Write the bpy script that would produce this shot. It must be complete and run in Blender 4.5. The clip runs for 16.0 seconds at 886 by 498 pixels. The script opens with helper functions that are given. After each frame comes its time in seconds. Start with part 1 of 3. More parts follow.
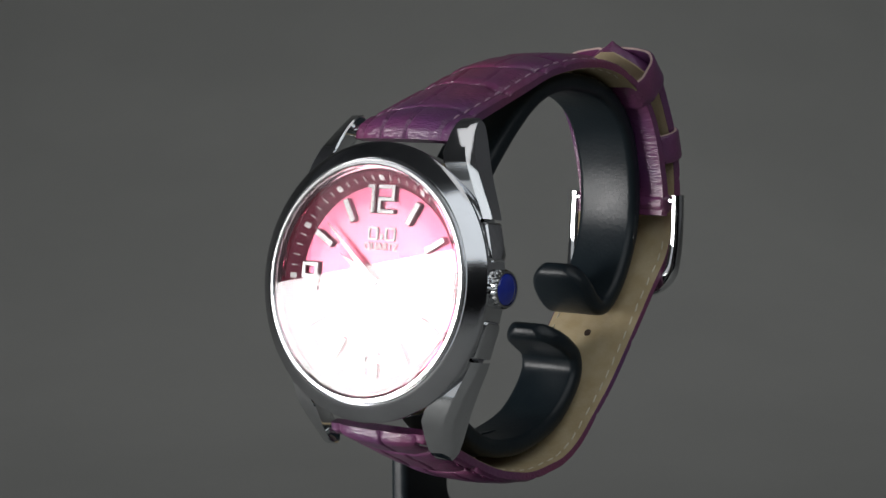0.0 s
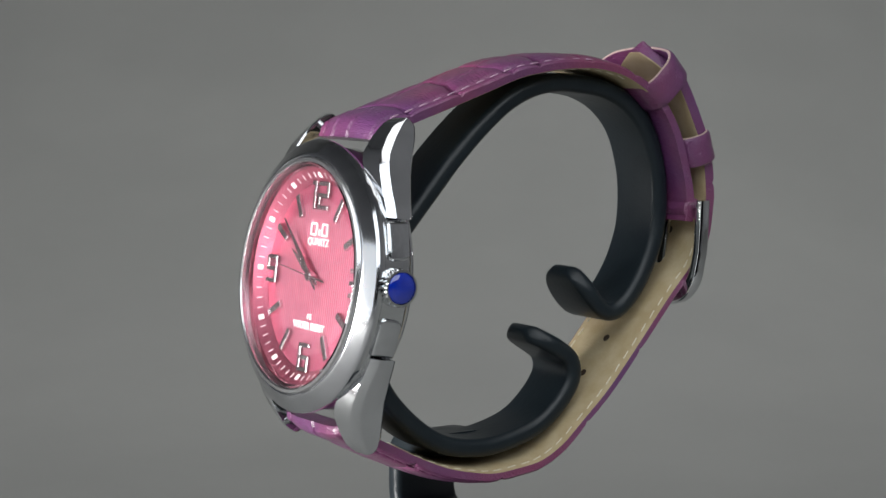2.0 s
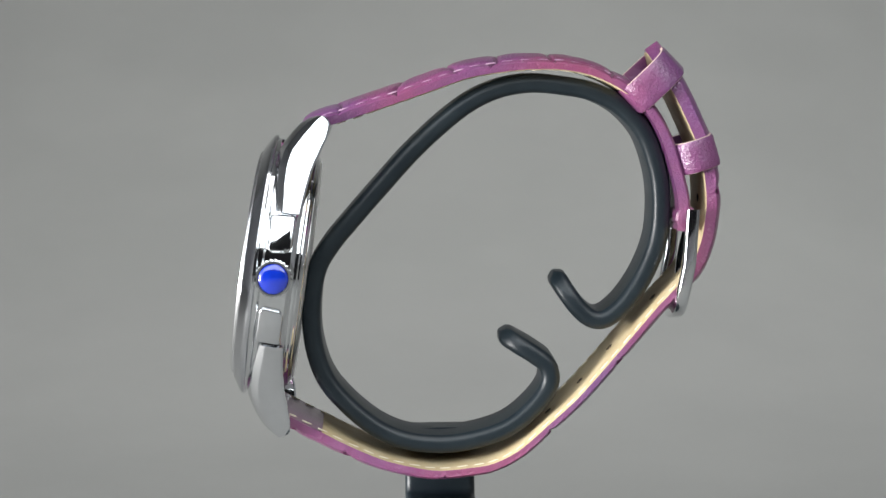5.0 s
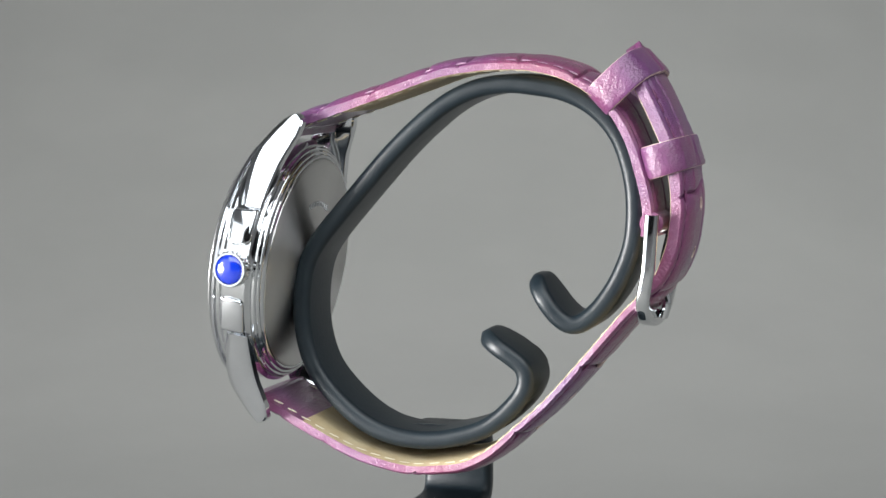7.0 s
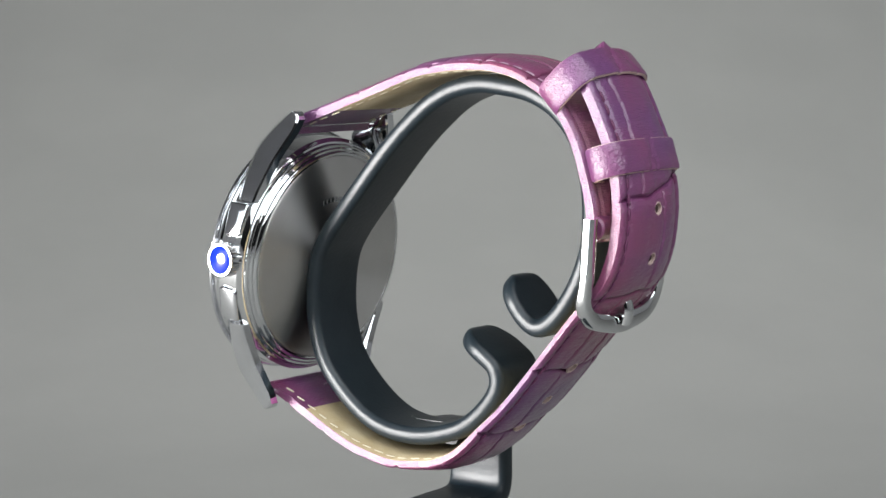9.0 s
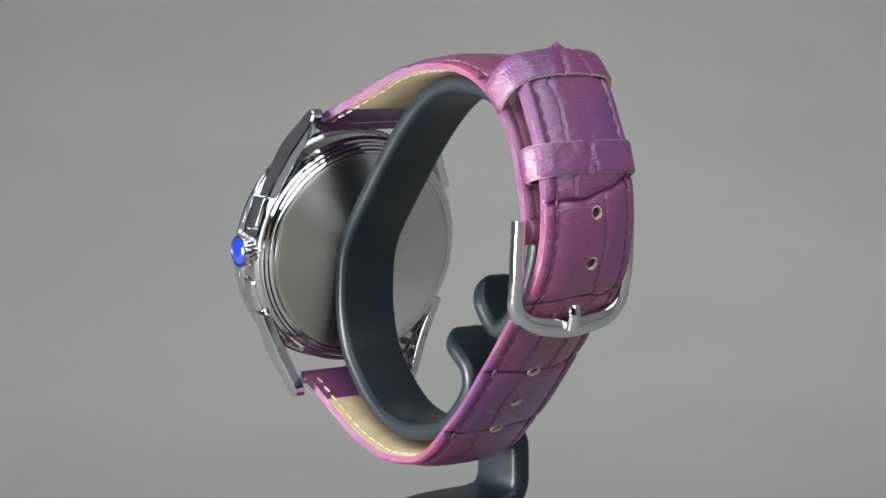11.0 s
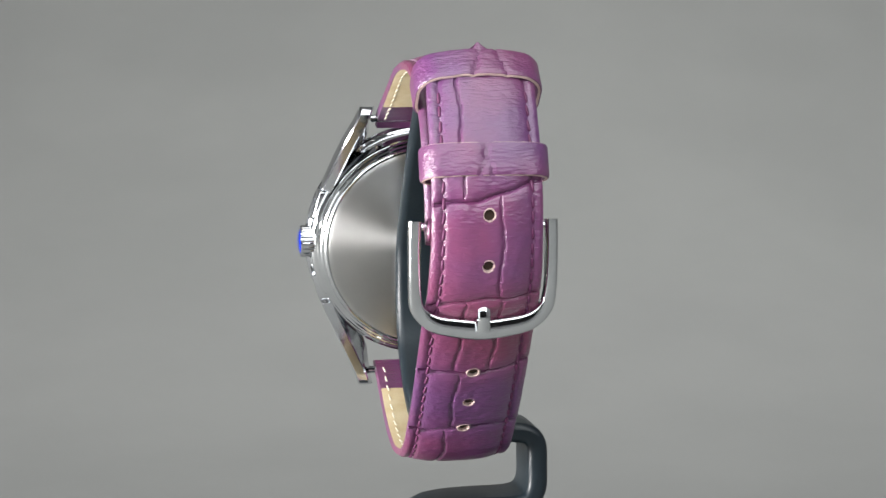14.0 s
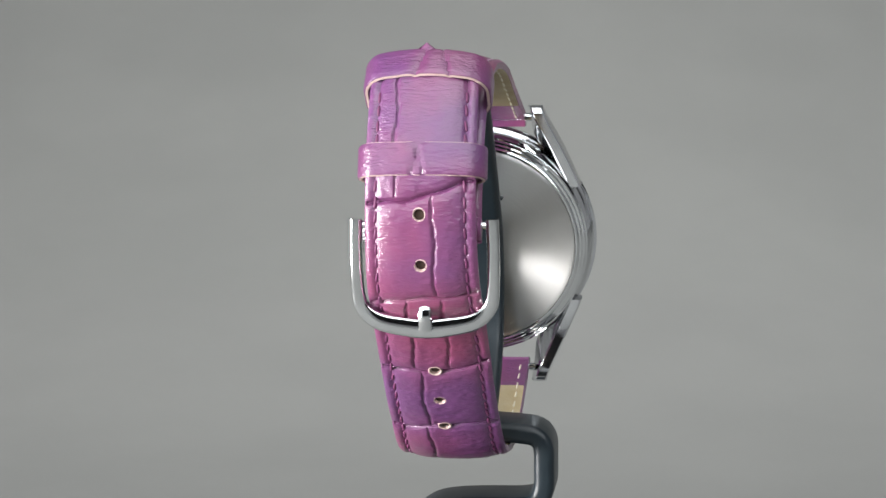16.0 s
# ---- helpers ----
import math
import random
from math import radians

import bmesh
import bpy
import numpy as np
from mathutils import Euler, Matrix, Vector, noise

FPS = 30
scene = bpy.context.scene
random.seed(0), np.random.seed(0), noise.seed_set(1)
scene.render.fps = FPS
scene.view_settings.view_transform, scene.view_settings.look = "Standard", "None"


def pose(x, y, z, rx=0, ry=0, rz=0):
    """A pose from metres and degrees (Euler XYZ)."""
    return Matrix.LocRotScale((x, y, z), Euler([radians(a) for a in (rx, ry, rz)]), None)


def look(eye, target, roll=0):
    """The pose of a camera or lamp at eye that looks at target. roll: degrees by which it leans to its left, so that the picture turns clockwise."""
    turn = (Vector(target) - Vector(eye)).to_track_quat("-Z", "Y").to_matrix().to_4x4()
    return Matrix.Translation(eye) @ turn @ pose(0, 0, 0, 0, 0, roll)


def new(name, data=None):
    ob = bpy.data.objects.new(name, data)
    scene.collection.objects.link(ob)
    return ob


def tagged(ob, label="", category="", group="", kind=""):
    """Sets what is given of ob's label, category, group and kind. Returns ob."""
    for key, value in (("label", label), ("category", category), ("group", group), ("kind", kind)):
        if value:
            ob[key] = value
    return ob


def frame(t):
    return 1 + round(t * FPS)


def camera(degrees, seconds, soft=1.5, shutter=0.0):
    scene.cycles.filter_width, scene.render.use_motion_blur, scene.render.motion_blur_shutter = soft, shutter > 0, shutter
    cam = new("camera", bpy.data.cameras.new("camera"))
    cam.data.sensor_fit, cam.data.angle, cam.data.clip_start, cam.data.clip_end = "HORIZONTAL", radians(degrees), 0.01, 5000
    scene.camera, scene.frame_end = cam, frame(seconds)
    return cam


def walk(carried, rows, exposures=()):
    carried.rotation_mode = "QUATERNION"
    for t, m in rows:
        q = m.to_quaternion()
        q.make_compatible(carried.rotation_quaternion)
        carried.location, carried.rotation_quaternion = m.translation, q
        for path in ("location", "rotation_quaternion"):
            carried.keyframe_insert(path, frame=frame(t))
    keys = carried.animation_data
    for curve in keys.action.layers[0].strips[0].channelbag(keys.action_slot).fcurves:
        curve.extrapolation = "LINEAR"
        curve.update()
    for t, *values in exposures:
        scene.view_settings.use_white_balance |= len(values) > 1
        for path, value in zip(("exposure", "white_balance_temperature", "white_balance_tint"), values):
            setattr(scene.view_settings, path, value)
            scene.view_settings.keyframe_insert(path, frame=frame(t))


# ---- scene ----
# ---- camera: fixed on a tripod in front of a turning display ----
MM = 0.001
Z0 = 0.135                     # height of the turning origin over the paper
EYE = (0.0, -0.360, Z0 + 0.03168)
YAW, PITCH = radians(1.322), radians(-5.80)
FWD = (-math.sin(YAW) * math.cos(PITCH), math.cos(YAW) * math.cos(PITCH), math.sin(PITCH))
cam = camera(24.32, 16.0, soft=1.5)
AIM = tuple(e + f for e, f in zip(EYE, FWD))
VIEW = look(EYE, AIM, -0.40)
EXPOSURES = [(0, -1.88), (0.5, -2.24), (0.9, -2.05), (1.2, -1.52), (1.5, -1.1), (2.0, -0.73), (2.5, -0.35), (3.0, -0.06), (3.5, -0.02), (16, 0.0)]
walk(cam, [(0, VIEW), (16, VIEW)], EXPOSURES)


def turn_at(t):
    """Angle of the turning display in degrees."""
    s = t / 16
    return -36.37 - 9.341 * t - 10.23 * s * (1 - s) + 7.27 * s * (1 - s) * (1 - 2 * s) - 47.25 * (s * (1 - s)) ** 2


# ---- world and lamps ----
world = bpy.data.worlds.new("studio")
scene.world = world
world.use_nodes = True
world.node_tree.nodes["Background"].inputs[0].default_value = (0.9, 0.95, 1.0, 1)
world.node_tree.nodes["Background"].inputs[1].default_value = 0.05


def softbox(name, eye, target, sx, sy, watts, colour=(1, 1, 1), roll=0):
    data = bpy.data.lights.new(name, "AREA")
    data.shape, data.size, data.size_y, data.energy, data.color = "RECTANGLE", sx, sy, watts, colour
    ob = new(name, data)
    ob.matrix_world = look(eye, target, roll)
    return ob


softbox("softbox_top", (0.06, -0.66, 0.66), (0, 0, 0.13), 1.5, 0.55, 9.5, (0.92, 0.97, 1.0))
softbox("lamp_side", (-0.64, -0.248, 0.10), (0, 0, 0.12), 0.31, 0.24, 13, (1, 0.98, 0.97), 20)
softbox("softbox_side", (-0.70, -0.47, 0.24), (0, 0, 0.12), 0.62, 0.5, 1.6, (0.92, 0.97, 1.0))
# Unseen fill light, added to brighten the middle of the paper sweep.
softbox("backdrop_fill", (0.06, 0.42, 0.50), (0.06, 0.95, 0.05), 0.3, 0.2, 1.6, (1, 1, 1))
# Overhead fill light, added for general brightness; no fitting is modelled.
softbox("overhead_fill", (0.3, -0.6, 2.25), (0.3, -0.6, 0), 1.4, 1.4, 17, (1, 1, 1))


# ---- materials ----
def material(name, colour, rough=0.5, metal=0.0, colour2=None, scale=200.0, bump=0.0, bump_scale=600.0, coat=0.0, spec=0.5, rough_var=0.1, detail=4.0):
    m = bpy.data.materials.new(name)
    m.use_nodes = True
    nt = m.node_tree
    b = nt.nodes["Principled BSDF"]
    b.inputs["Metallic"].default_value = metal
    b.inputs["Coat Weight"].default_value = coat
    b.inputs["Coat Roughness"].default_value = 0.12
    b.inputs["Specular IOR Level"].default_value = spec
    tc = nt.nodes.new("ShaderNodeTexCoord")
    n = nt.nodes.new("ShaderNodeTexNoise")
    n.inputs["Scale"].default_value, n.inputs["Detail"].default_value = scale, detail
    nt.links.new(tc.outputs["Object"], n.inputs["Vector"])
    mix = nt.nodes.new("ShaderNodeMix")
    mix.data_type = "RGBA"
    c2 = colour2 or tuple(c * 0.85 for c in colour)
    mix.inputs[6].default_value, mix.inputs[7].default_value = (*colour, 1), (*c2, 1)
    ramp = nt.nodes.new("ShaderNodeMapRange")
    ramp.inputs[1].default_value, ramp.inputs[2].default_value = 0.35, 0.65
    nt.links.new(n.outputs["Fac"], ramp.inputs[0])
    nt.links.new(ramp.outputs[0], mix.inputs[0])
    nt.links.new(mix.outputs[2], b.inputs["Base Color"])
    rr = nt.nodes.new("ShaderNodeMapRange")
    rr.inputs[3].default_value, rr.inputs[4].default_value = max(0.0, rough - rough_var / 2), rough + rough_var / 2
    nt.links.new(n.outputs["Fac"], rr.inputs[0])
    nt.links.new(rr.outputs[0], b.inputs["Roughness"])
    if bump:
        n2 = nt.nodes.new("ShaderNodeTexNoise")
        n2.inputs["Scale"].default_value, n2.inputs["Detail"].default_value = bump_scale, 3.0
        nt.links.new(tc.outputs["Object"], n2.inputs["Vector"])
        bp = nt.nodes.new("ShaderNodeBump")
        bp.inputs["Strength"].default_value, bp.inputs["Distance"].default_value = bump, 0.0002
        nt.links.new(n2.outputs["Fac"], bp.inputs["Height"])
        nt.links.new(bp.outputs[0], b.inputs["Normal"])
    return m


def leather():
    """Purple embossed calf: cloudy dye, fine cross wrinkles and pores."""
    m = material("purple_leather", (0.235, 0.048, 0.112), 0.33, colour2=(0.138, 0.044, 0.145), scale=42, coat=0.65, spec=0.6, detail=7, rough_var=0.22)
    nt = m.node_tree
    b = nt.nodes["Principled BSDF"]
    b.inputs["Coat Roughness"].default_value = 0.2
    tc = nt.nodes.new("ShaderNodeTexCoord")
    mp = nt.nodes.new("ShaderNodeMapping")
    mp.inputs["Scale"].default_value = (600, 2400, 2400)
    nt.links.new(tc.outputs["Object"], mp.inputs["Vector"])
    fib = nt.nodes.new("ShaderNodeTexNoise")
    fib.inputs["Scale"].default_value, fib.inputs["Detail"].default_value = 1.0, 5
    nt.links.new(mp.outputs[0], fib.inputs["Vector"])
    por = nt.nodes.new("ShaderNodeTexNoise")
    por.inputs["Scale"].default_value, por.inputs["Detail"].default_value = 420, 4
    nt.links.new(tc.outputs["Object"], por.inputs["Vector"])
    add = nt.nodes.new("ShaderNodeMath")
    nt.links.new(fib.outputs["Fac"], add.inputs[0])
    nt.links.new(por.outputs["Fac"], add.inputs[1])
    bp = nt.nodes.new("ShaderNodeBump")
    bp.inputs["Strength"].default_value, bp.inputs["Distance"].default_value = 0.75, 0.00026
    nt.links.new(add.outputs[0], bp.inputs["Height"])
    nt.links.new(bp.outputs[0], b.inputs["Normal"])
    nt.links.new(bp.outputs[0], b.inputs["Coat Normal"])
    return m


PAPER = material("grey_paper", (0.248, 0.251, 0.242), 0.85, colour2=(0.234, 0.237, 0.229), scale=9, bump=0.05, spec=0.2)
DARK = material("dark_curtain", (0.025, 0.025, 0.028), 0.95, scale=3)
WALL = material("studio_wall", (0.55, 0.56, 0.58), 0.9, scale=3)
CHROME = material("polished_steel", (0.78, 0.79, 0.80), 0.06, 1.0, scale=120, rough_var=0.02)
SATIN = material("satin_steel", (0.62, 0.63, 0.65), 0.22, 1.0, scale=900, rough_var=0.06)
RIM = material("rim_steel", (0.82, 0.82, 0.83), 0.26, 1.0, scale=120, rough_var=0.02)
GUN = material("bezel_steel", (0.70, 0.71, 0.74), 0.12, 1.0, scale=120, rough_var=0.03)
LUG = material("lug_steel", (0.78, 0.79, 0.81), 0.09, 1.0, scale=120, rough_var=0.03)
LEATHER = leather()
LINING = material("beige_lining", (0.52, 0.43, 0.27), 0.7, colour2=(0.45, 0.35, 0.20), scale=260, bump=0.3, bump_scale=2000)
THREAD_W = material("pale_thread", (0.52, 0.34, 0.46), 0.6, scale=4000)
THREAD_P = material("purple_thread", (0.15, 0.03, 0.10), 0.5, scale=4000)
THREAD_C = material("cream_thread", (0.75, 0.70, 0.55), 0.6, scale=4000)
RUBBER = material("black_plastic", (0.008, 0.014, 0.019), 0.38, colour2=(0.011, 0.018, 0.023), scale=300, bump=0.2, bump_scale=1500, spec=0.42)
PINK = material("pink_dial", (0.66, 0.18, 0.275), 0.31, 0.98, colour2=(0.64, 0.17, 0.265), scale=500)
RING = material("pink_minute_ring", (0.42, 0.11, 0.165), 0.36, 0.94, scale=500, spec=0.3)
# Paler than the dial: the glare on the ribs is put into their colour.
RIB_SHEEN = material("pink_rib_sheen", (0.80, 0.32, 0.42), 0.30, 0.98, scale=500)
FLANGE = material("pink_flange", (0.55, 0.33, 0.38), 0.06, 1.0, scale=500, rough_var=0.03)
WHITE = material("white_print", (0.82, 0.80, 0.80), 0.5, scale=900)
SILVER = material("silver_marker", (0.80, 0.79, 0.78), 0.16, 1.0, scale=120, rough_var=0.02)
BLUE = material("blue_cabochon", (0.004, 0.024, 0.36), 0.06, colour2=(0.005, 0.03, 0.42), scale=700, coat=1.0, spec=0.8)
# Near-black colour that paints the shade inside the punched holes.
HOLE_SHADE = material("painted_hole_shade", (0.05, 0.03, 0.02), 0.9, scale=900)
PUNCH = material("cut_leather", (0.62, 0.46, 0.42), 0.7, scale=900)


def brushed(name):
    """Circular brushed steel: fine rings round the case back's centre."""
    m = material(name, (0.72, 0.71, 0.695), 0.32, 1.0, scale=60, rough_var=0.03)
    nt = m.node_tree
    b = nt.nodes["Principled BSDF"]
    b.inputs["Anisotropic"].default_value = 0.92
    b.inputs["Anisotropic Rotation"].default_value = 0.25
    tan = nt.nodes.new("ShaderNodeTangent")
    tan.direction_type, tan.axis = "RADIAL", "Z"
    nt.links.new(tan.outputs[0], b.inputs["Tangent"])
    tc = nt.nodes.new("ShaderNodeTexCoord")
    ln = nt.nodes.new("ShaderNodeVectorMath")
    ln.operation = "LENGTH"
    nt.links.new(tc.outputs["Object"], ln.inputs[0])
    ns = nt.nodes.new("ShaderNodeTexNoise")
    ns.noise_dimensions = "1D"
    ns.inputs["Scale"].default_value, ns.inputs["Detail"].default_value = 2500, 3
    nt.links.new(ln.outputs["Value"], ns.inputs["W"])
    bp = nt.nodes.new("ShaderNodeBump")
    bp.inputs["Strength"].default_value, bp.inputs["Distance"].default_value = 0.3, 0.00006
    nt.links.new(ns.outputs["Fac"], bp.inputs["Height"])
    nt.links.new(bp.outputs[0], b.inputs["Normal"])
    return m


BRUSHED = brushed("brushed_case_back")


def clear_glass():
    m = bpy.data.materials.new("watch_crystal")
    m.use_nodes = True
    b = m.node_tree.nodes["Principled BSDF"]
    b.inputs["Base Color"].default_value = (1, 1, 1, 1)
    b.inputs["Roughness"].default_value = 0.015
    b.inputs["Transmission Weight"].default_value = 1.0
    b.inputs["IOR"].default_value = 1.55
    return m


GLASS = clear_glass()


# ---- mesh helpers (bmesh in millimetres, joined to the scene in metres) ----
def part(name, bm, mat, parent, label="", m=None, smooth=True, kind=""):
    """Links a bmesh built in millimetres as one mesh under its thing."""
    me = bpy.data.meshes.new(name)
    bmesh.ops.recalc_face_normals(bm, faces=bm.faces)
    bm.to_mesh(me)
    bm.free()
    me.transform(Matrix.Diagonal((MM, MM, MM, 1)) @ (m or Matrix.Identity(4)))
    me.materials.append(mat)
    if smooth:
        me.polygons.foreach_set("use_smooth", [True] * len(me.polygons))
        me.set_sharp_from_angle(angle=radians(32))
    ob = new(name, me)
    ob.parent = parent
    return tagged(ob, label, kind=kind)


def lathe(profile, segs=96, closed=False):
    bm = bmesh.new()
    rings = []
    for r, w in profile:
        if r < 1e-6:
            rings.append([bm.verts.new((0, 0, w))])
        else:
            rings.append([bm.verts.new((r * math.cos(2 * math.pi * k / segs), r * math.sin(2 * math.pi * k / segs), w)) for k in range(segs)])
    pairs = list(zip(rings, rings[1:])) + ([(rings[-1], rings[0])] if closed else [])
    for a, b in pairs:
        for k in range(segs):
            j = (k + 1) % segs
            if len(a) == len(b) == 1:
                continue
            if len(a) == 1:
                bm.faces.new((a[0], b[k], b[j]))
            elif len(b) == 1:
                bm.faces.new((a[k], a[j], b[0]))
            else:
                bm.faces.new((a[k], a[j], b[j], b[k]))
    return bm


def prism(points, lift):
    """A solid from a polygon; lift(p, side) gives both 3D ends of each point."""
    bm = bmesh.new()
    lo = [bm.verts.new(lift(p, 0)) for p in points]
    hi = [bm.verts.new(lift(p, 1)) for p in points]
    n = len(points)
    bm.faces.new(lo[::-1])
    bm.faces.new(hi)
    for k in range(n):
        bm.faces.new((lo[k], lo[(k + 1) % n], hi[(k + 1) % n], hi[k]))
    return bm


def bevelled(bm, offset, segments=2, angle=25):
    bmesh.ops.recalc_face_normals(bm, faces=bm.faces)
    edges = [e for e in bm.edges if len(e.link_faces) == 2 and e.calc_face_angle(0) > radians(angle)]
    bmesh.ops.bevel(bm, geom=edges, offset=offset, segments=segments, affect="EDGES", profile=0.5, clamp_overlap=True)
    return bm


def box(x0, x1, y0, y1, z0, z1, bev=0.0):
    bm = prism([(x0, y0), (x1, y0), (x1, y1), (x0, y1)], lambda p, s: (p[0], p[1], z1 if s else z0))
    return bevelled(bm, bev, 2) if bev else bm


def spline(points, step):
    """Evenly spaced points on a smooth curve through the given ones."""
    pts = [np.array(p, float) for p in points]
    ext = [2 * pts[0] - pts[1]] + pts + [2 * pts[-1] - pts[-2]]
    fine = []
    for i in range(1, len(ext) - 2):
        a, b, c, d = ext[i - 1:i + 3]
        for k in range(24):
            s = k / 24
            fine.append(0.5 * (2 * b + (c - a) * s + (2 * a - 5 * b + 4 * c - d) * s * s + (3 * b - a - 3 * c + d) * s ** 3))
    fine = np.array(fine + [pts[-1]])
    length = np.concatenate([[0], np.cumsum(np.linalg.norm(np.diff(fine, axis=0), axis=1))])
    s = np.linspace(0, length[-1], max(2, int(length[-1] / step) + 1))
    return np.stack([np.interp(s, length, fine[:, k]) for k in range(fine.shape[1])], 1), s


def normals2d(path):
    tang = np.gradient(path, axis=0)
    tang /= np.linalg.norm(tang, axis=1)[:, None]
    return tang, np.stack([-tang[:, 1], tang[:, 0]], 1)


def sweep(path, sections):
    """A closed tube: per path point a list of 3D section points."""
    bm = bmesh.new()
    rings = [[bm.verts.new(p) for p in sec] for sec in sections]
    for a, b in zip(rings, rings[1:]):
        n = len(a)
        for k in range(n):
            bm.faces.new((a[k], a[(k + 1) % n], b[(k + 1) % n], b[k]))
    bm.faces.new(rings[0][::-1])
    bm.faces.new(rings[-1])
    return bm


def rounded(hw, ht, r, n=4):
    """Outline of a rounded rectangle, half sizes hw and ht."""
    out = []
    for cx, cy, a0 in ((hw - r, ht - r, 0), (-hw + r, ht - r, 90), (-hw + r, -ht + r, 180), (hw - r, -ht + r, 270)):
        for k in range(n + 1):
            a = radians(a0 + 90 * k / n)
            out.append((cx + r * math.cos(a), cy + r * math.sin(a)))
    return out


# ---- the studio: paper sweep, walls ----
def backdrop():
    bm = bmesh.new()
    prof = [(-900, 0), (-300, 0), (200, 0), (350, 0)]
    prof += [(350 + 950 * math.sin(radians(a)), 950 - 950 * math.cos(radians(a))) for a in range(3, 91, 3)]
    prof += [(1300, 1250), (1300, 1700)]
    rows = [[bm.verts.new((x, y, z)) for x in (-1500, -500, 500, 1500)] for y, z in prof]
    for a, b in zip(rows, rows[1:]):
        for k in range(3):
            bm.faces.new((a[k], a[k + 1], b[k + 1], b[k]))
    ob = part("backdrop", bm, PAPER, None)
    return tagged(ob, "plain grey paper sweep behind and under the stand", "backdrop", kind="structure")


backdrop()


def room():
    for name, dims in (("floor", (-2000, 2000, -2200, 1400, -60, -10)), ("ceiling", (-2000, 2000, -2200, 1400, 2300, 2350)),
                       ("wall_north", (-2000, 2000, 1400, 1450, -10, 2300)), ("wall_south", (-2000, 2000, -2250, -2200, -10, 2300)),
                       ("wall_west", (-2050, -2000, -2200, 1400, -10, 2300)), ("wall_east", (2000, 2050, -2200, 1400, -10, 2300))):
        tagged(part(name, box(*dims), DARK if name == "wall_south" else WALL, None), ("plain dark studio " if name == "wall_south" else "plain pale grey studio ") + name.split("_")[0], name.split("_")[0], kind="structure")


room()

# ---- the wrist watch ----
watch = tagged(new("wrist_watch"), "pink-dialled steel wrist watch on a purple crocodile-embossed leather strap", "watch")
TILT = radians(8.265)
XC = 6.1
HEAD = Matrix(((1, 0, 0, XC), (0, math.sin(TILT), -math.cos(TILT), -39.4), (0, math.cos(TILT), math.sin(TILT), -6.5), (0, 0, 0, 1))) @ Matrix.Diagonal((1.04, 1.02, 1, 1))


def head(name, bm, mat, parent=watch, label="", smooth=True, kind="", extra=None):
    return part(name, bm, mat, parent, label, HEAD @ (extra or Matrix.Identity(4)), smooth, kind)


def watch_case():
    case = head("case", lathe([(18.4, 0.9), (21.0, 0.35), (21.5, 0.1), (21.5, -0.5), (21.2, -0.8), (21.2, -5.0), (20.8, -5.4), (20.6, -5.75),
                               (20.3, -5.85), (20.3, -6.25), (20.1, -6.5), (19.6, -6.55), (17.0, -6.4), (17.0, -1.0), (18.4, -0.6)], 128, True), CHROME, label="polished steel case")
    head("bezel", lathe([(18.95, 0.9), (18.95, 2.3), (19.25, 2.45), (19.55, 2.38), (19.7, 2.29), (21.45, 1.21), (21.6, 1.1), (21.95, 0.75), (21.95, 0.3), (21.4, 0.05), (20, 0.2)], 128, True), GUN, label="sloped satin steel bezel")
    head("crystal_rim", lathe([(18.1, 1.2), (18.1, 2.75), (18.3, 2.95), (18.75, 2.92), (18.94, 2.6), (18.94, 1.2)], 128, True), RIM, label="thin polished rim round the crystal")
    back = part("case_back", lathe([(18.0, -6.9), (18.35, -7.3), (18.3, -7.5), (18.0, -7.62), (17.6, -7.66), (8, -7.72), (0, -7.72)], 128),
                BRUSHED, watch, "circular brushed steel case back")
    head("case_back_ring", lathe([(19.75, -6.3), (19.75, -6.75), (19.5, -7.0), (19.15, -7.02), (19.0, -7.25), (18.75, -7.42), (18.45, -7.42), (18.3, -7.2), (18.0, -6.7)], 128), CHROME,
         label="polished stepped ring round the case back")
    back.matrix_local = Matrix.Translation(HEAD.translation * MM) @ HEAD.to_3x3().to_4x4()
    for k in range(9):
        a = radians(118 - 5.5 * k)
        head("engraving", box(-0.35, 0.35, -0.45, 0.45, -7.80, -7.70), SATIN, smooth=False,
             extra=Matrix.Translation((10.5 * math.cos(a), 10.5 * math.sin(a), 0)) @ Matrix.Rotation(a - radians(90), 4, "Z"))
    glass = head("crystal", lathe([(0, 2.86), (10, 2.86), (17.8, 2.86), (18.06, 2.78), (18.06, 2.5), (10, 2.5), (0, 2.5)], 96), GLASS, label="flat clear watch crystal", smooth=False)
    glass.visible_shadow = False
    return case


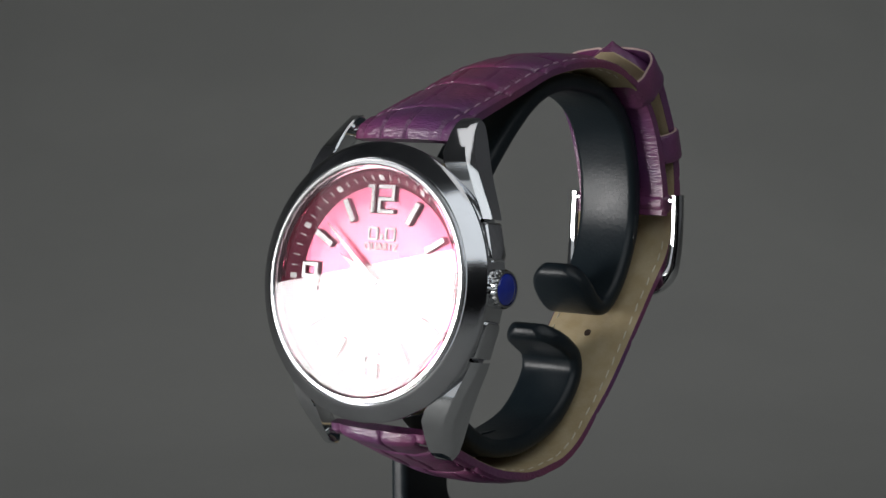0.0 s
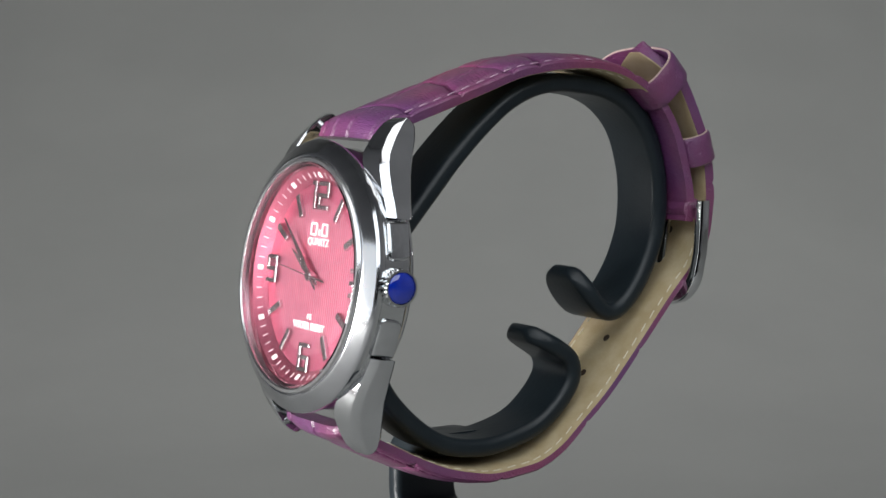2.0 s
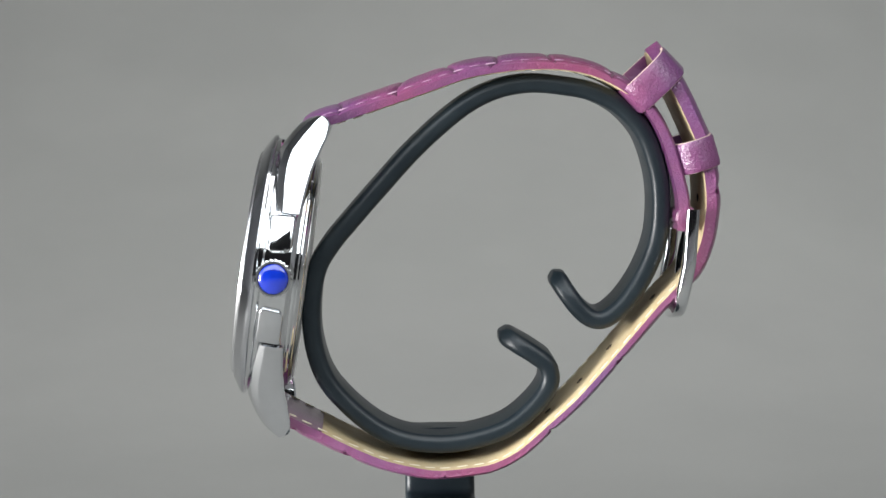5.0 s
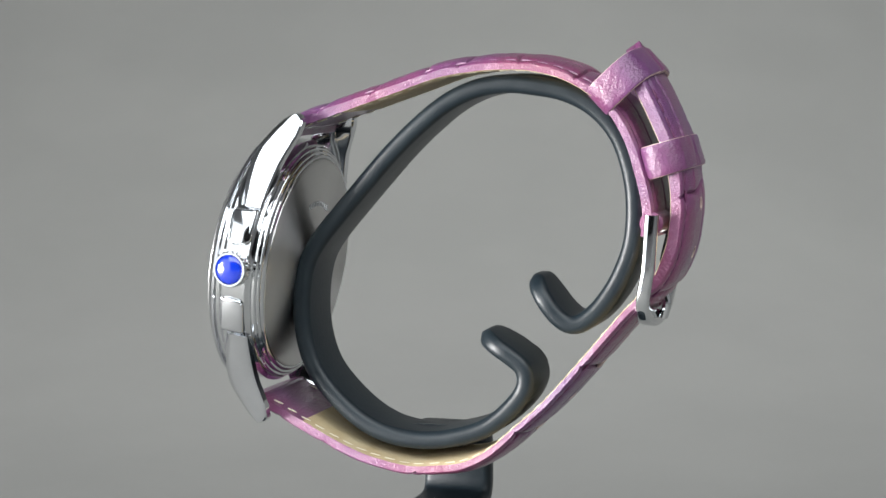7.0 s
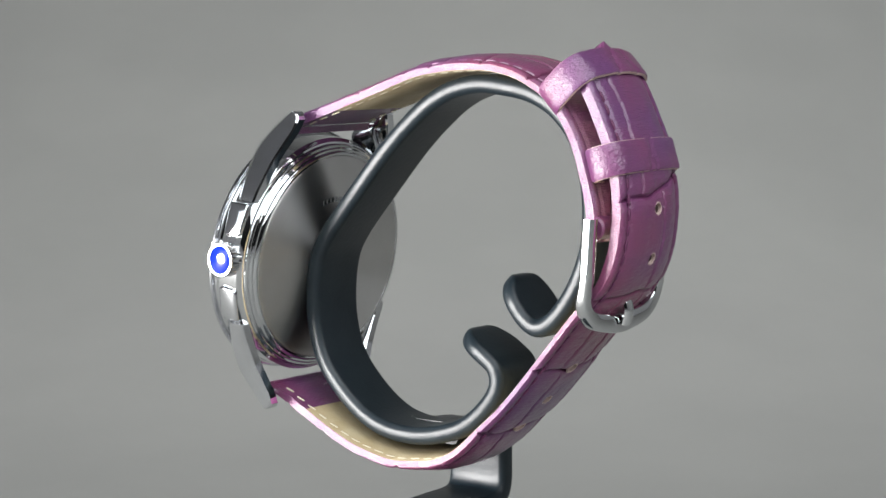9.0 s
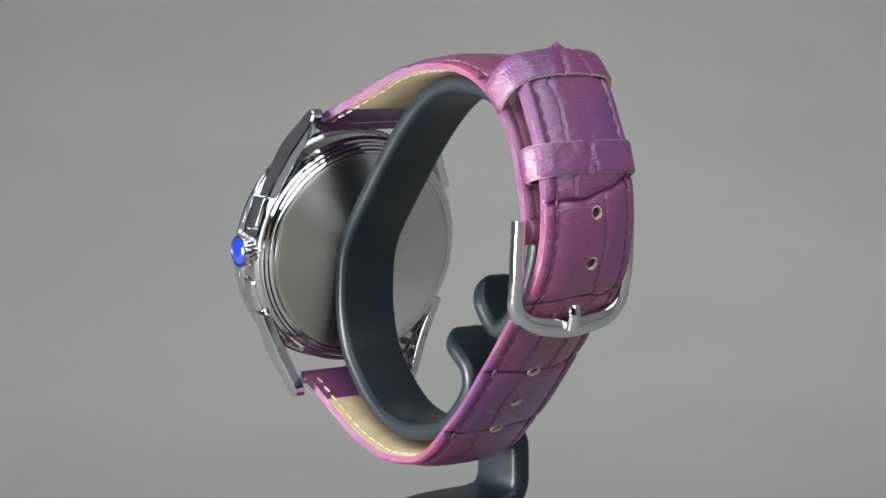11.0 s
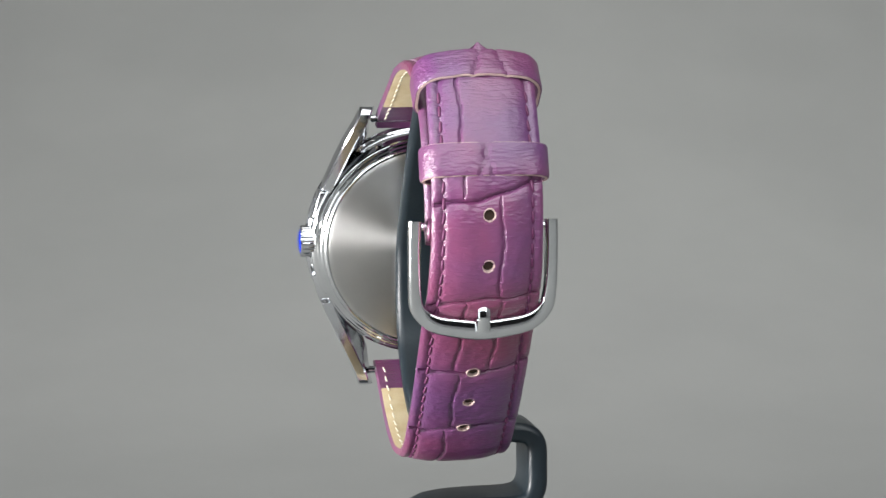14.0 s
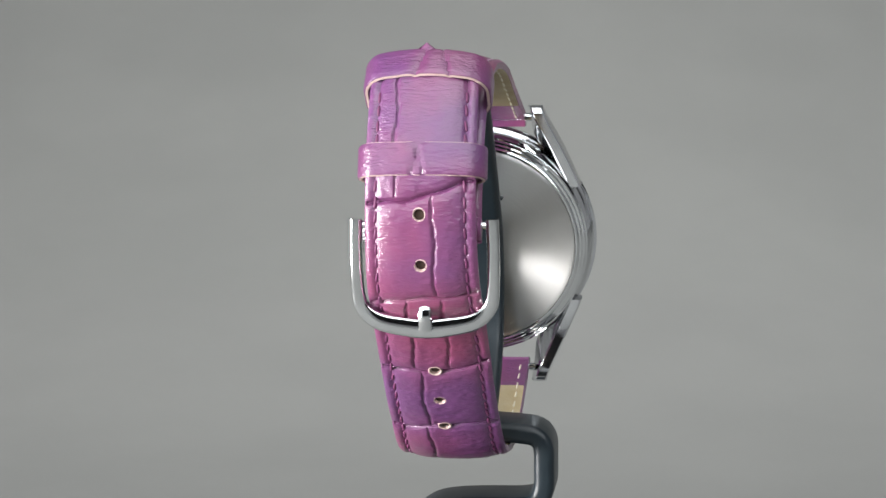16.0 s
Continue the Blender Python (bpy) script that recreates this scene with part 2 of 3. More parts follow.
watch_case()
def lug(side, top):
    """A lofted lug: sloped front, narrow chamfer, flat outer flank, rounded tip."""
    rings = []
    for v in (10.9, 12.2, 13.6, 15, 16.4, 17.8, 19.2, 20.6, 22, 23.4, 24.6, 25.4, 26.0, 26.4, 26.6):
        wf = np.interp(v, [10, 15, 18.5, 20.9, 23.9, 25.4, 26.2, 26.6], [-0.9, -0.25, -0.2, -0.8, -2.6, -4.0, -5.2, -6.3])
        wb = np.interp(v, [10, 14.5, 18.4, 23.7, 25.4, 26.2, 26.6], [-5.6, -6.0, -6.6, -8.3, -8.4, -8.0, -7.2])
        uo = np.interp(v, [8, 12.3, 18, 24, 26.6], [20.4, 18.95, 16.4, 13.6, 12.7])
        ui = np.interp(v, [8, 16, 20, 27], [15.5, 13.2, 10.5, 9.95])
        low = min(1.9, (wf - wb) * 0.35)
        sec = [(ui, wf - 0.25), (ui + 0.25, wf), (uo - 0.95, wf - low * 0.45), (uo - 0.75, wf - low * 0.55), (uo - 0.12, wf - low), (uo, wf - low - 0.2),
               (uo - 0.1, wb + 0.35), (uo - 0.4, wb), (max(ui + 0.3, uo - 2.0), wb), (max(ui, uo - 2.3), wb + 0.3)]
        rings.append([(side * u, top * v, w) for u, w in sec])
    ob = head("lug", sweep(None, rings), LUG)
    ob.data.set_sharp_from_angle(angle=radians(24))
    return ob


for sx in (1, -1):
    for sy in (1, -1):
        lug(sx, sy)


def guard(top):
    pts = [(4.3, -1.7), (4.9, -1.0), (10.3, -0.8), (10.5, -5.0), (5.4, -5.0), (4.6, -4.3)]
    bm = prism(pts, lambda p, s: (np.interp(p[0], [4, 7, 10.5], [21.25, 21.0, 19.75]) if s else 17.0, top * p[0], p[1]))
    head("crown_guard", bevelled(bm, 0.5, 3, 20), LUG)


guard(1)
guard(-1)


def crown():
    m = Matrix.Translation((19.2, 0.5, -2.7)) @ Matrix.Rotation(radians(90), 4, "Y")
    bm = bmesh.new()
    segs = 96
    rows = []
    for w, r, tooth in ((0, 2.0, 0), (0.5, 2.0, 0), (0.6, 2.8, 0), (0.9, 3.0, 0.16), (3.6, 3.0, 0.16), (3.95, 2.8, 0), (3.95, 2.5, 0), (3.6, 2.45, 0)):
        rows.append([bm.verts.new(((r - (tooth if (k // 2) % 2 else 0)) * math.cos(2 * math.pi * k / segs), (r - (tooth if (k // 2) % 2 else 0)) * math.sin(2 * math.pi * k / segs), w)) for k in range(segs)])
    for a, b in zip(rows, rows[1:]):
        for k in range(segs):
            bm.faces.new((a[k], a[(k + 1) % segs], b[(k + 1) % segs], b[k]))
    bm.faces.new(rows[0])
    bm.faces.new(rows[-1])
    c = head("crown", bm, CHROME, label="knurled steel winding crown", extra=m)
    prof = [(2.44, 3.6)] + [(2.44 * math.cos(radians(a)), 3.7 + 0.68 * math.sin(radians(a))) for a in range(0, 90, 10)] + [(0, 4.38)]
    head("cap", lathe(prof, 48), BLUE, parent=c, label="glossy blue cabochon cap", extra=m)


crown()


DIAL_W = -0.95                 # the dial lies this far below the bezel's seat
SLOPE = Matrix.Translation((0, 16.35, 1.02)) @ Matrix.Rotation(radians(38.4), 4, "X")


def face(name, bm, mat, parent=watch, label="", smooth=True, kind="", extra=None):
    return head(name, bm, mat, parent, label, smooth, kind, Matrix.Translation((0, 0, DIAL_W)) @ (extra or Matrix.Identity(4)))


def dial():
    d = face("dial", lathe([(0, -0.35), (0, 0), (15.0, 0), (15.15, -0.02), (15.4, -0.35)], 128), PINK, label="metallic pink dial with fine vertical ribs")
    face("chapter_ring", lathe([(15.1, -0.3), (15.16, 0.04), (17.35, 1.78), (17.7, 1.78), (17.7, -0.35)], 128, True), RING, parent=d, label="sloped pink minute ring")
    face("flange", lathe([(17.35, 1.7), (17.35, 1.8), (17.5, 2.5), (18.4, 2.5), (18.4, 1.7)], 128, True), FLANGE, label="glossy dark pink inner ring")
    bm = bmesh.new()
    pitch, n = 0.62, 19
    for k in range(-n, n + 1):
        x = k * pitch
        y = math.sqrt(max(0, 12.5 ** 2 - x * x))
        a = [bm.verts.new(p) for p in ((x - 0.17, -y, 0.0), (x + 0.17, -y, 0.0), (x + 0.10, -y, 0.012), (x - 0.10, -y, 0.012))]
        b = [bm.verts.new(p) for p in ((x - 0.17, y, 0.0), (x + 0.17, y, 0.0), (x + 0.10, y, 0.012), (x - 0.10, y, 0.012))]
        for i, j in ((1, 2), (2, 3), (3, 0)):
            bm.faces.new((a[i], a[j], b[j], b[i]))
        bm.faces.new(a)
        bm.faces.new(b)
    face("ribbing", bm, RIB_SHEEN, parent=d, smooth=False, kind="stuff")
    for hour in range(12):
        a = radians(-30 * hour)
        rot = Matrix.Rotation(a, 4, "Z")
        if hour % 3:
            face("hour_marker", box(-0.55, 0.55, 10.6, 14.6, 0.05, 0.75, 0.12), SILVER, parent=d, smooth=False, extra=rot)
        face("hour_square", box(-0.42, 0.42, -0.5, 0.5, 0, 0.12), WHITE, parent=d, smooth=False, extra=rot @ SLOPE)
    for k in range(60):
        if k % 5:
            face("minute_mark", box(-0.08, 0.08, -0.48, 0.48, 0, 0.1), WHITE, parent=d, smooth=False, extra=Matrix.Rotation(radians(-6 * k), 4, "Z") @ SLOPE)
    return d


DIAL = dial()


def lettering(name, text, size, u, v, w, depth, mat, parent, width=1.0, spacing=1.0, bold=0.0, spin=0.0):
    cu = bpy.data.curves.new(name, "FONT")
    cu.body, cu.size, cu.align_x, cu.align_y, cu.extrude, cu.space_character, cu.offset = text, size, "CENTER", "CENTER", depth, spacing, bold
    tmp = bpy.data.objects.new(name, cu)
    me = bpy.data.meshes.new_from_object(tmp)
    bpy.data.objects.remove(tmp)
    me.transform(Matrix.Diagonal((MM, MM, MM, 1)) @ HEAD @ Matrix.Translation((u, v, w + DIAL_W)) @ Matrix.Rotation(radians(spin), 4, "Z") @ Matrix.Diagonal((width, 1, 1, 1)))
    me.materials.append(mat)
    ob = new(name, me)
    ob.parent = parent
    return ob


GLYPHS = {"1": ("11", "01", "01", "01", "01"), "2": ("111", "001", "111", "100", "111"), "3": ("111", "001", "111", "001", "111"),
          "6": ("111", "100", "111", "101", "111"), "9": ("111", "101", "111", "001", "111")}


def numeral(text, u, v):
    """Squared applied numerals: one bevelled solid, each digit laid out on a grid of strokes."""
    stroke, tall = 0.82, 1.12
    bm = bmesh.new()
    widths = {2: (0.75, stroke), 3: (stroke, 1.8, stroke)}
    total = sum(sum(widths[len(GLYPHS[c][0])]) for c in text) + 0.55 * (len(text) - 1)
    x0 = u - total / 2
    for c in text:
        cols = widths[len(GLYPHS[c][0])]
        xs = [x0 + sum(cols[:k]) for k in range(len(cols) + 1)]
        rows = (stroke, tall, stroke, tall, stroke)
        ys = [v + sum(rows) / 2 - sum(rows[:k]) for k in range(6)]
        grid = {}

        def vert(i, j, k):
            if (i, j, k) not in grid:
                grid[i, j, k] = bm.verts.new((xs[i], ys[j], 0.62 if k else 0.03))
            return grid[i, j, k]

        on = {(i, j) for j, line in enumerate(GLYPHS[c]) for i, ch in enumerate(line) if ch == "1"}
        for i, j in on:
            for k in (0, 1):
                bm.faces.new([vert(i, j, k), vert(i + 1, j, k), vert(i + 1, j + 1, k), vert(i, j + 1, k)])
            for di, dj, a, b in ((-1, 0, (i, j), (i, j + 1)), (1, 0, (i + 1, j), (i + 1, j + 1)), (0, -1, (i, j), (i + 1, j)), (0, 1, (i, j + 1), (i + 1, j + 1))):
                if (i + di, j + dj) not in on:
                    bm.faces.new([vert(*a, 0), vert(*b, 0), vert(*b, 1), vert(*a, 1)])
        x0 += sum(cols) + 0.55
    bevelled(bm, 0.16, 2, 40)
    face("numeral", bm, SILVER, parent=DIAL, label="squared silver numeral", smooth=False)


for text, u, v in (("12", -0.2, 13.0), ("3", 13.4, 0), ("6", 0, -13.1), ("9", -13.4, 0.1)):
    numeral(text, u, v)
lettering("lettering", "QUARTZ", 1.65, 0.2, 5.5, 0.16, 0.04, WHITE, DIAL, 1.0, 1.0, 0.03)
lettering("lettering", "PS", 1.3, 0, -6.6, 0.16, 0.04, WHITE, DIAL, 1.05, 1.05, 0.02)
lettering("lettering", "WATER RESIST", 1.6, 0.1, -8.1, 0.16, 0.04, WHITE, DIAL, 0.95, 1.0, 0.05)


def emblem():
    """The maker's mark as plain outlined blocks."""
    for u in (-1.5, 1.9):
        bm = bmesh.new()
        o, i = rounded(0.98, 1.05, 0.32), rounded(0.68, 0.75, 0.2)
        n = len(o)
        vo = [bm.verts.new((u + x, 7.55 + y, 0.26)) for x, y in o]
        vi = [bm.verts.new((u + x, 7.55 + y, 0.26)) for x, y in i]
        lo = [bm.verts.new((u + x, 7.55 + y, 0.05)) for x, y in o]
        li = [bm.verts.new((u + x, 7.55 + y, 0.05)) for x, y in i]
        for k in range(n):
            j = (k + 1) % n
            bm.faces.new((vo[k], vo[j], vi[j], vi[k]))
            bm.faces.new((lo[k], lo[j], vo[j], vo[k]))
            bm.faces.new((vi[k], vi[j], li[j], li[k]))
        face("emblem", bm, WHITE, parent=DIAL, smooth=False)
    face("emblem", box(-0.12, 0.5, 6.6, 7.6, 0.05, 0.24, 0.1), WHITE, parent=DIAL, smooth=False)


emblem()


def hand(name, angle, pts, w, mat, thick=0.18):
    bm = prism(pts, lambda p, s: (p[0], p[1], w + thick * s))
    bevelled(bm, 0.06, 1)
    return face(name, bm, mat, parent=DIAL, smooth=False, extra=Matrix.Rotation(radians(-angle), 4, "Z"))


hand("hour_hand", 299, [(-0.3, -2.4), (0.3, -2.4), (0.45, 0), (0.72, 3.0), (0, 8.4), (-0.72, 3.0), (-0.45, 0)], 0.65, SILVER)
hand("minute_hand", 311, [(-0.25, -3.0), (0.25, -3.0), (0.38, 0), (0.55, 4.0), (0.1, 13.2), (-0.1, 13.2), (-0.55, 4.0), (-0.38, 0)], 0.95, SILVER)
def second_hand():
    """The thin sweep hand, in a space of its own so that it can tick round the hub."""
    bm = prism([(-0.18, -5.4), (0.18, -5.4), (0.12, 0), (0.06, 15.0), (-0.06, 15.0), (-0.12, 0)], lambda p, s: (p[0], p[1], 1.25 + 0.1 * s))
    return part("second_hand", bevelled(bm, 0.03, 1), SILVER, DIAL, smooth=False)


SECOND = second_hand()
HUB = Matrix.Translation((HEAD @ Matrix.Translation((0, 0, DIAL_W))).translation * MM) @ Matrix.Rotation(radians(90) - TILT, 4, "X")
face("hand_hub", lathe([(0, 1.5), (0.7, 1.5), (0.85, 1.35), (0.85, 0.3), (0, 0.3)], 32), SILVER, parent=DIAL)

# ---- the strap ----
UPPER = [(-33.0, 16.0), (-32.3, 18.2), (-30.3, 19.8), (-24, 21.9), (-18, 23.9), (-12, 25.9), (-5, 28.2), (2, 29.2), (7, 29.4), (12.2, 29.1), (18, 27.6), (23.5, 24.6),
         (27.4, 20.7), (30.2, 15.7), (32.0, 10), (33.1, 5), (33.2, 1.4), (32.9, -0.8)]
LOWER = [(-39.8, -30.3), (-39.3, -32.2), (-36, -33.7), (-31.3, -35.8), (-25.6, -38.6), (-19.9, -40.9), (-15, -42.1), (-10, -42.8), (-5, -42.4), (0, -41.5), (4.8, -39.0),
         (9.6, -34.8), (14.8, -30), (20, -24.3), (25, -18.5), (29.3, -13.6), (33.0, -10.2), (35.4, -7), (37.0, -3), (37.8, 1.5), (38.0, 5), (37.6, 9.5), (36.6, 14),
         (34.7, 18.6), (32.5, 23.2), (29.8, 27.7), (27.6, 30.8)]


def strap_x(y):
    """The strap's middle drifts a little sideways from the lugs to the buckle."""
    return XC + 1.2 * np.clip((y + 35) / 70, 0, 1)


# Embossed scale rows of each strap half: where they cross (y, z), slant, depth, phase; and the lengthwise creases between them.
UPPER_ROWS = [((-26.5, 21.2), 0.5, 0.7, 1.0), ((-15.6, 24.7), -0.7, 1.0, 2.2), ((-7.5, 27.4), 0.6, 0.6, 4.0), ((0.6, 29.1), -0.9, 1.0, 0.6), ((9.5, 29.3), 0.5, 0.7, 3.1), ((20.5, 26.4), -0.6, 1.0, 5.0)]
UPPER_COLS = [(0.1, 0.5, 1), (-0.2, 0.6, 0), (0.3, 0.7, 1), (0.0, 0.5, 0), (-0.3, 0.6, 1), (0.2, 0.5, 1), (0.1, 0.5, 0)]
LOWER_ROWS = [((-34.5, -34.4), 0.4, 0.6, 2.0), ((-25.2, -38.8), -0.5, 1.0, 0.5), ((-9.5, -42.8), 0.6, 1.0, 3.6), ((10.3, -34.3), -0.5, 1.0, 2.6), ((21.4, -22.7), -0.8, 1.0, 5.2), ((33.6, -9.6), -1.0, 0.8, 1.2), ((37.6, 7.4), -1.4, 0.9, 4.4)]
LOWER_COLS = [(0.1, 0.5, 0), (0.2, 0.5, 1), (-0.15, 0.6, 1), (0.3, 0.7, 0), (0.27, 0.6, 0), (0.33, 0.62, 1), (-0.24, 0.5, 0), (0.46, 0.6, 0)]


def groove_depth(rows, cols, s, q):
    """Depth of the embossed scale pattern at s along and q (-1 to 1) across."""
    d = 0.0
    k = 0
    for s0, slant, deep, ph in rows:
        line = s0 + slant * q * 1.3 + 0.5 * math.sin(3.1 * q + ph) + 0.15 * math.sin(9 * q + 2 * ph)
        d = max(d, deep * (0.72 * math.exp(-((s - line) / 0.25) ** 2) + 0.28 * math.exp(-((s - line) / 1.1) ** 2)))
        if s > line:
            k += 1
    c, gap, second = cols[k]
    for off, on in ((c, 1), (c - gap if c > 0 else c + gap, second)):
        if on and abs(off) < 0.7:
            d = max(d, 0.36 * math.exp(-((q - off - 0.03 * math.sin(s * 0.55 + k) - 0.008 * math.sin(s * 2.3)) * 9 / 0.25) ** 2))
    return d


def strap(name, outline, rows, cols, seed, width, thick, bulge, holes=(), tip=False, liner_from=0, liner_to=1e9, label="", lift=lambda v: 0.0):
    path, along = spline(outline, 0.26)
    tang, nrm = normals2d(path)
    mid = np.array([0.0, -6.0])
    if np.dot(nrm[len(path) // 2], path[len(path) // 2] - mid) < 0:
        nrm = -nrm
    path = path + nrm * np.array([[lift(v)] for v in along])
    rows = [(along[int(np.argmin(np.hypot(path[:, 0] - at[0], path[:, 1] - at[1])))], slant, deep, ph) for at, slant, deep, ph in rows]
    J = 72
    bm = bmesh.new()
    grid = []
    for i, s in enumerate(along):
        hw = width(s, along[-1]) / 2
        if tip:
            left = along[-1] - s
            if left < 8:
                hw *= max(0.0, 1 - (1 - left / 8) ** 2.0) * 0.95 + 0.05
        th, bl = thick(s, along[-1]), bulge(s, along[-1])
        ring = []
        y, z = path[i]
        xm = strap_x(y)
        for j in range(J + 1):
            q = -1 + 2 * j / J
            edge = abs(q)
            drop = bl * min(1.0, edge / 0.82) ** 3.4 + 0.5 * max(0.0, (edge - 0.9) / 0.1) ** 2
            seam = 0.22 * math.exp(-((edge - 0.8) / 0.035) ** 2)
            g = 1.1 * groove_depth(rows, cols, s, q) * (1 if edge < 0.97 else 0.4)
            d = -(drop + seam + g) + 0.05 * noise.noise((q * 7, s * 0.8, seed))
            ring.append(bm.verts.new((xm + q * hw, y + nrm[i][0] * d, z + nrm[i][1] * d)))
        for q in (1, -1):
            d = -th
            ring.append(bm.verts.new((xm + q * hw * 0.985, y + nrm[i][0] * d, z + nrm[i][1] * d)))
        grid.append(ring)
    spots = []
    for hs in holes:
        i = int(np.argmin(np.abs(along - hs)))
        spots.append((i, strap_x(path[i][0])))
    n = J + 3
    for i in range(len(grid) - 1):
        a, b = grid[i], grid[i + 1]
        for k in range(n):
            f = (a[k], a[(k + 1) % n], b[(k + 1) % n], b[k])
            if k < J and spots:
                cx = sum(v.co.x for v in f) / 4
                if any(math.hypot(cx - hx, along[i] + 0.13 - along[hi]) < 0.95 for hi, hx in spots):
                    continue
            bm.faces.new(f)
    bm.faces.new(grid[0][::-1])
    bm.faces.new(grid[-1])
    ob = part(name, bm, LEATHER, watch, label)
    for hi, hx in spots:
        rim = lathe([(1.22, -0.25), (1.16, 0.02), (1.02, 0.07), (0.9, 0.0), (0.88, -0.4), (0.86, -1.9), (0, -1.9)], 28)
        y, z = path[hi]
        m = Matrix(((1, 0, 0, hx), (0, tang[hi][0], nrm[hi][0], y - 0.06 * nrm[hi][0]), (0, tang[hi][1], nrm[hi][1], z - 0.06 * nrm[hi][1]), (0, 0, 0, 1)))
        part("punched_hole", rim, PUNCH, ob, "pale-rimmed punched hole", m)
        # Dark disc set in the hole as its painted shade.
        part("hole_shade_disc", lathe([(0, -0.55), (0.85, -0.55), (0.85, -0.9), (0, -0.9)], 24), HOLE_SHADE, ob, "dark disc painted as the shade inside a punched hole", m)
        th = thick(along[hi], along[-1])
        # The lining is uncut: a dark disc on it paints the hole's shade.
        m2 = Matrix.Translation((0, -nrm[hi][0] * (th + 0.12), -nrm[hi][1] * (th + 0.12))) @ m
        part("hole_shade_disc", lathe([(0, -0.03), (0.55, -0.03), (0.6, -0.06), (0.68, -0.07), (0.7, 0.1)], 24), HOLE_SHADE, ob, "dark disc on the lining painted as the shade of a punched hole", m2)
    # lining
    bm = bmesh.new()
    prev = None
    for i, s in enumerate(along[::3]):
        i *= 3
        if s < liner_from or s > liner_to:
            continue
        hw = width(s, along[-1]) / 2 * 0.972
        if tip and along[-1] - s < 8:
            hw *= max(0.0, 1 - (1 - (along[-1] - s) / 8) ** 2.0) * 0.95 + 0.05
        th = thick(s, along[-1])
        y, z = path[i]
        xm = strap_x(y)
        ring = [bm.verts.new((xm + x, y - nrm[i][0] * d, z - nrm[i][1] * d)) for x, d in ((-hw, th - 0.3), (hw, th - 0.3), (hw, th + 0.02), (hw - 0.25, th + 0.16), (-hw + 0.25, th + 0.16), (-hw, th + 0.02))]
        if prev:
            for k in range(6):
                bm.faces.new((prev[k], prev[(k + 1) % 6], ring[(k + 1) % 6], ring[k]))
        else:
            bm.faces.new(ring[::-1])
        prev = ring
    bm.faces.new(prev)
    part("lining", bm, LINING, ob, "beige suede strap lining")
    return ob, path, along, tang, nrm


def stitch_mesh(length=1.8, r=0.15):
    bm = bmesh.new()
    sec = []
    for k, sc in ((-1, 0.35), (-0.8, 0.9), (0, 1.05), (0.8, 0.9), (1, 0.35)):
        sec.append([(r * sc * 1.15 * math.cos(a), k * length / 2, r * sc * math.sin(a) - 0.25 * abs(k) ** 3 * r) for a in (0, 1.05, 2.09, 3.14, 4.19, 5.24)])
    bm = sweep(None, sec)
    me = bpy.data.meshes.new("stitch")
    bmesh.ops.recalc_face_normals(bm, faces=bm.faces)
    bm.to_mesh(me)
    bm.free()
    me.transform(Matrix.Diagonal((MM, MM, MM, 1)))
    me.polygons.foreach_set("use_smooth", [True] * len(me.polygons))
    return me


STITCHES = {}


def stitches(owner, path, along, tang, nrm, width, depth, mat, s0, s1, pitch=2.9, q=0.8):
    if mat.name not in STITCHES:
        STITCHES[mat.name] = stitch_mesh(1.9, 0.23) if mat is THREAD_P else stitch_mesh()
        STITCHES[mat.name].materials.append(mat)
    rng = random.Random(5)
    for side in (-1, 1):
        s = s0
        while s < s1:
            i = int(np.argmin(np.abs(along - s)))
            d = depth(s)
            y, z = path[i] - nrm[i] * d
            lean = side * 0.10 + rng.uniform(-0.06, 0.06)
            base = Matrix(((1, 0, 0, (strap_x(path[i][0]) + side * q * width(s, along[-1]) / 2) * MM), (0, tang[i][0], nrm[i][0], y * MM), (0, tang[i][1], nrm[i][1], z * MM), (0, 0, 0, 1)))
            ob = new("stitch", STITCHES[mat.name])
            ob.parent = owner
            ob.matrix_local = base @ Matrix.Rotation(lean, 4, "Z")
            s += pitch


def up_width(s, n):
    return np.interp(s / n, [0, 0.5, 1], [19.8, 19.2, 18.4])


def up_thick(s, n):
    return np.interp(s, [0, 3, 30, 55, n], [2.6, 3.0, 2.9, 2.4, 2.3])


def up_bulge(s, n):
    return np.interp(s, [0, 4, 30, 60, n], [0.5, 1.0, 1.2, 0.8, 0.15])


def low_width(s, n):
    return np.interp(s / n, [0, 0.4, 0.62, 0.75, 1], [19.8, 19.0, 18.6, 17.8, 17.4])


def low_thick(s, n):
    return np.interp(s, [0, 3, 30, 60, 85, 95, 130, n], [2.8, 3.1, 2.6, 2.3, 2.4, 3.2, 3.4, 2.6])


def low_bulge(s, n):
    return np.interp(s, [0, 4, 30, 60, n], [0.6, 1.2, 0.9, 1.0, 1.1])


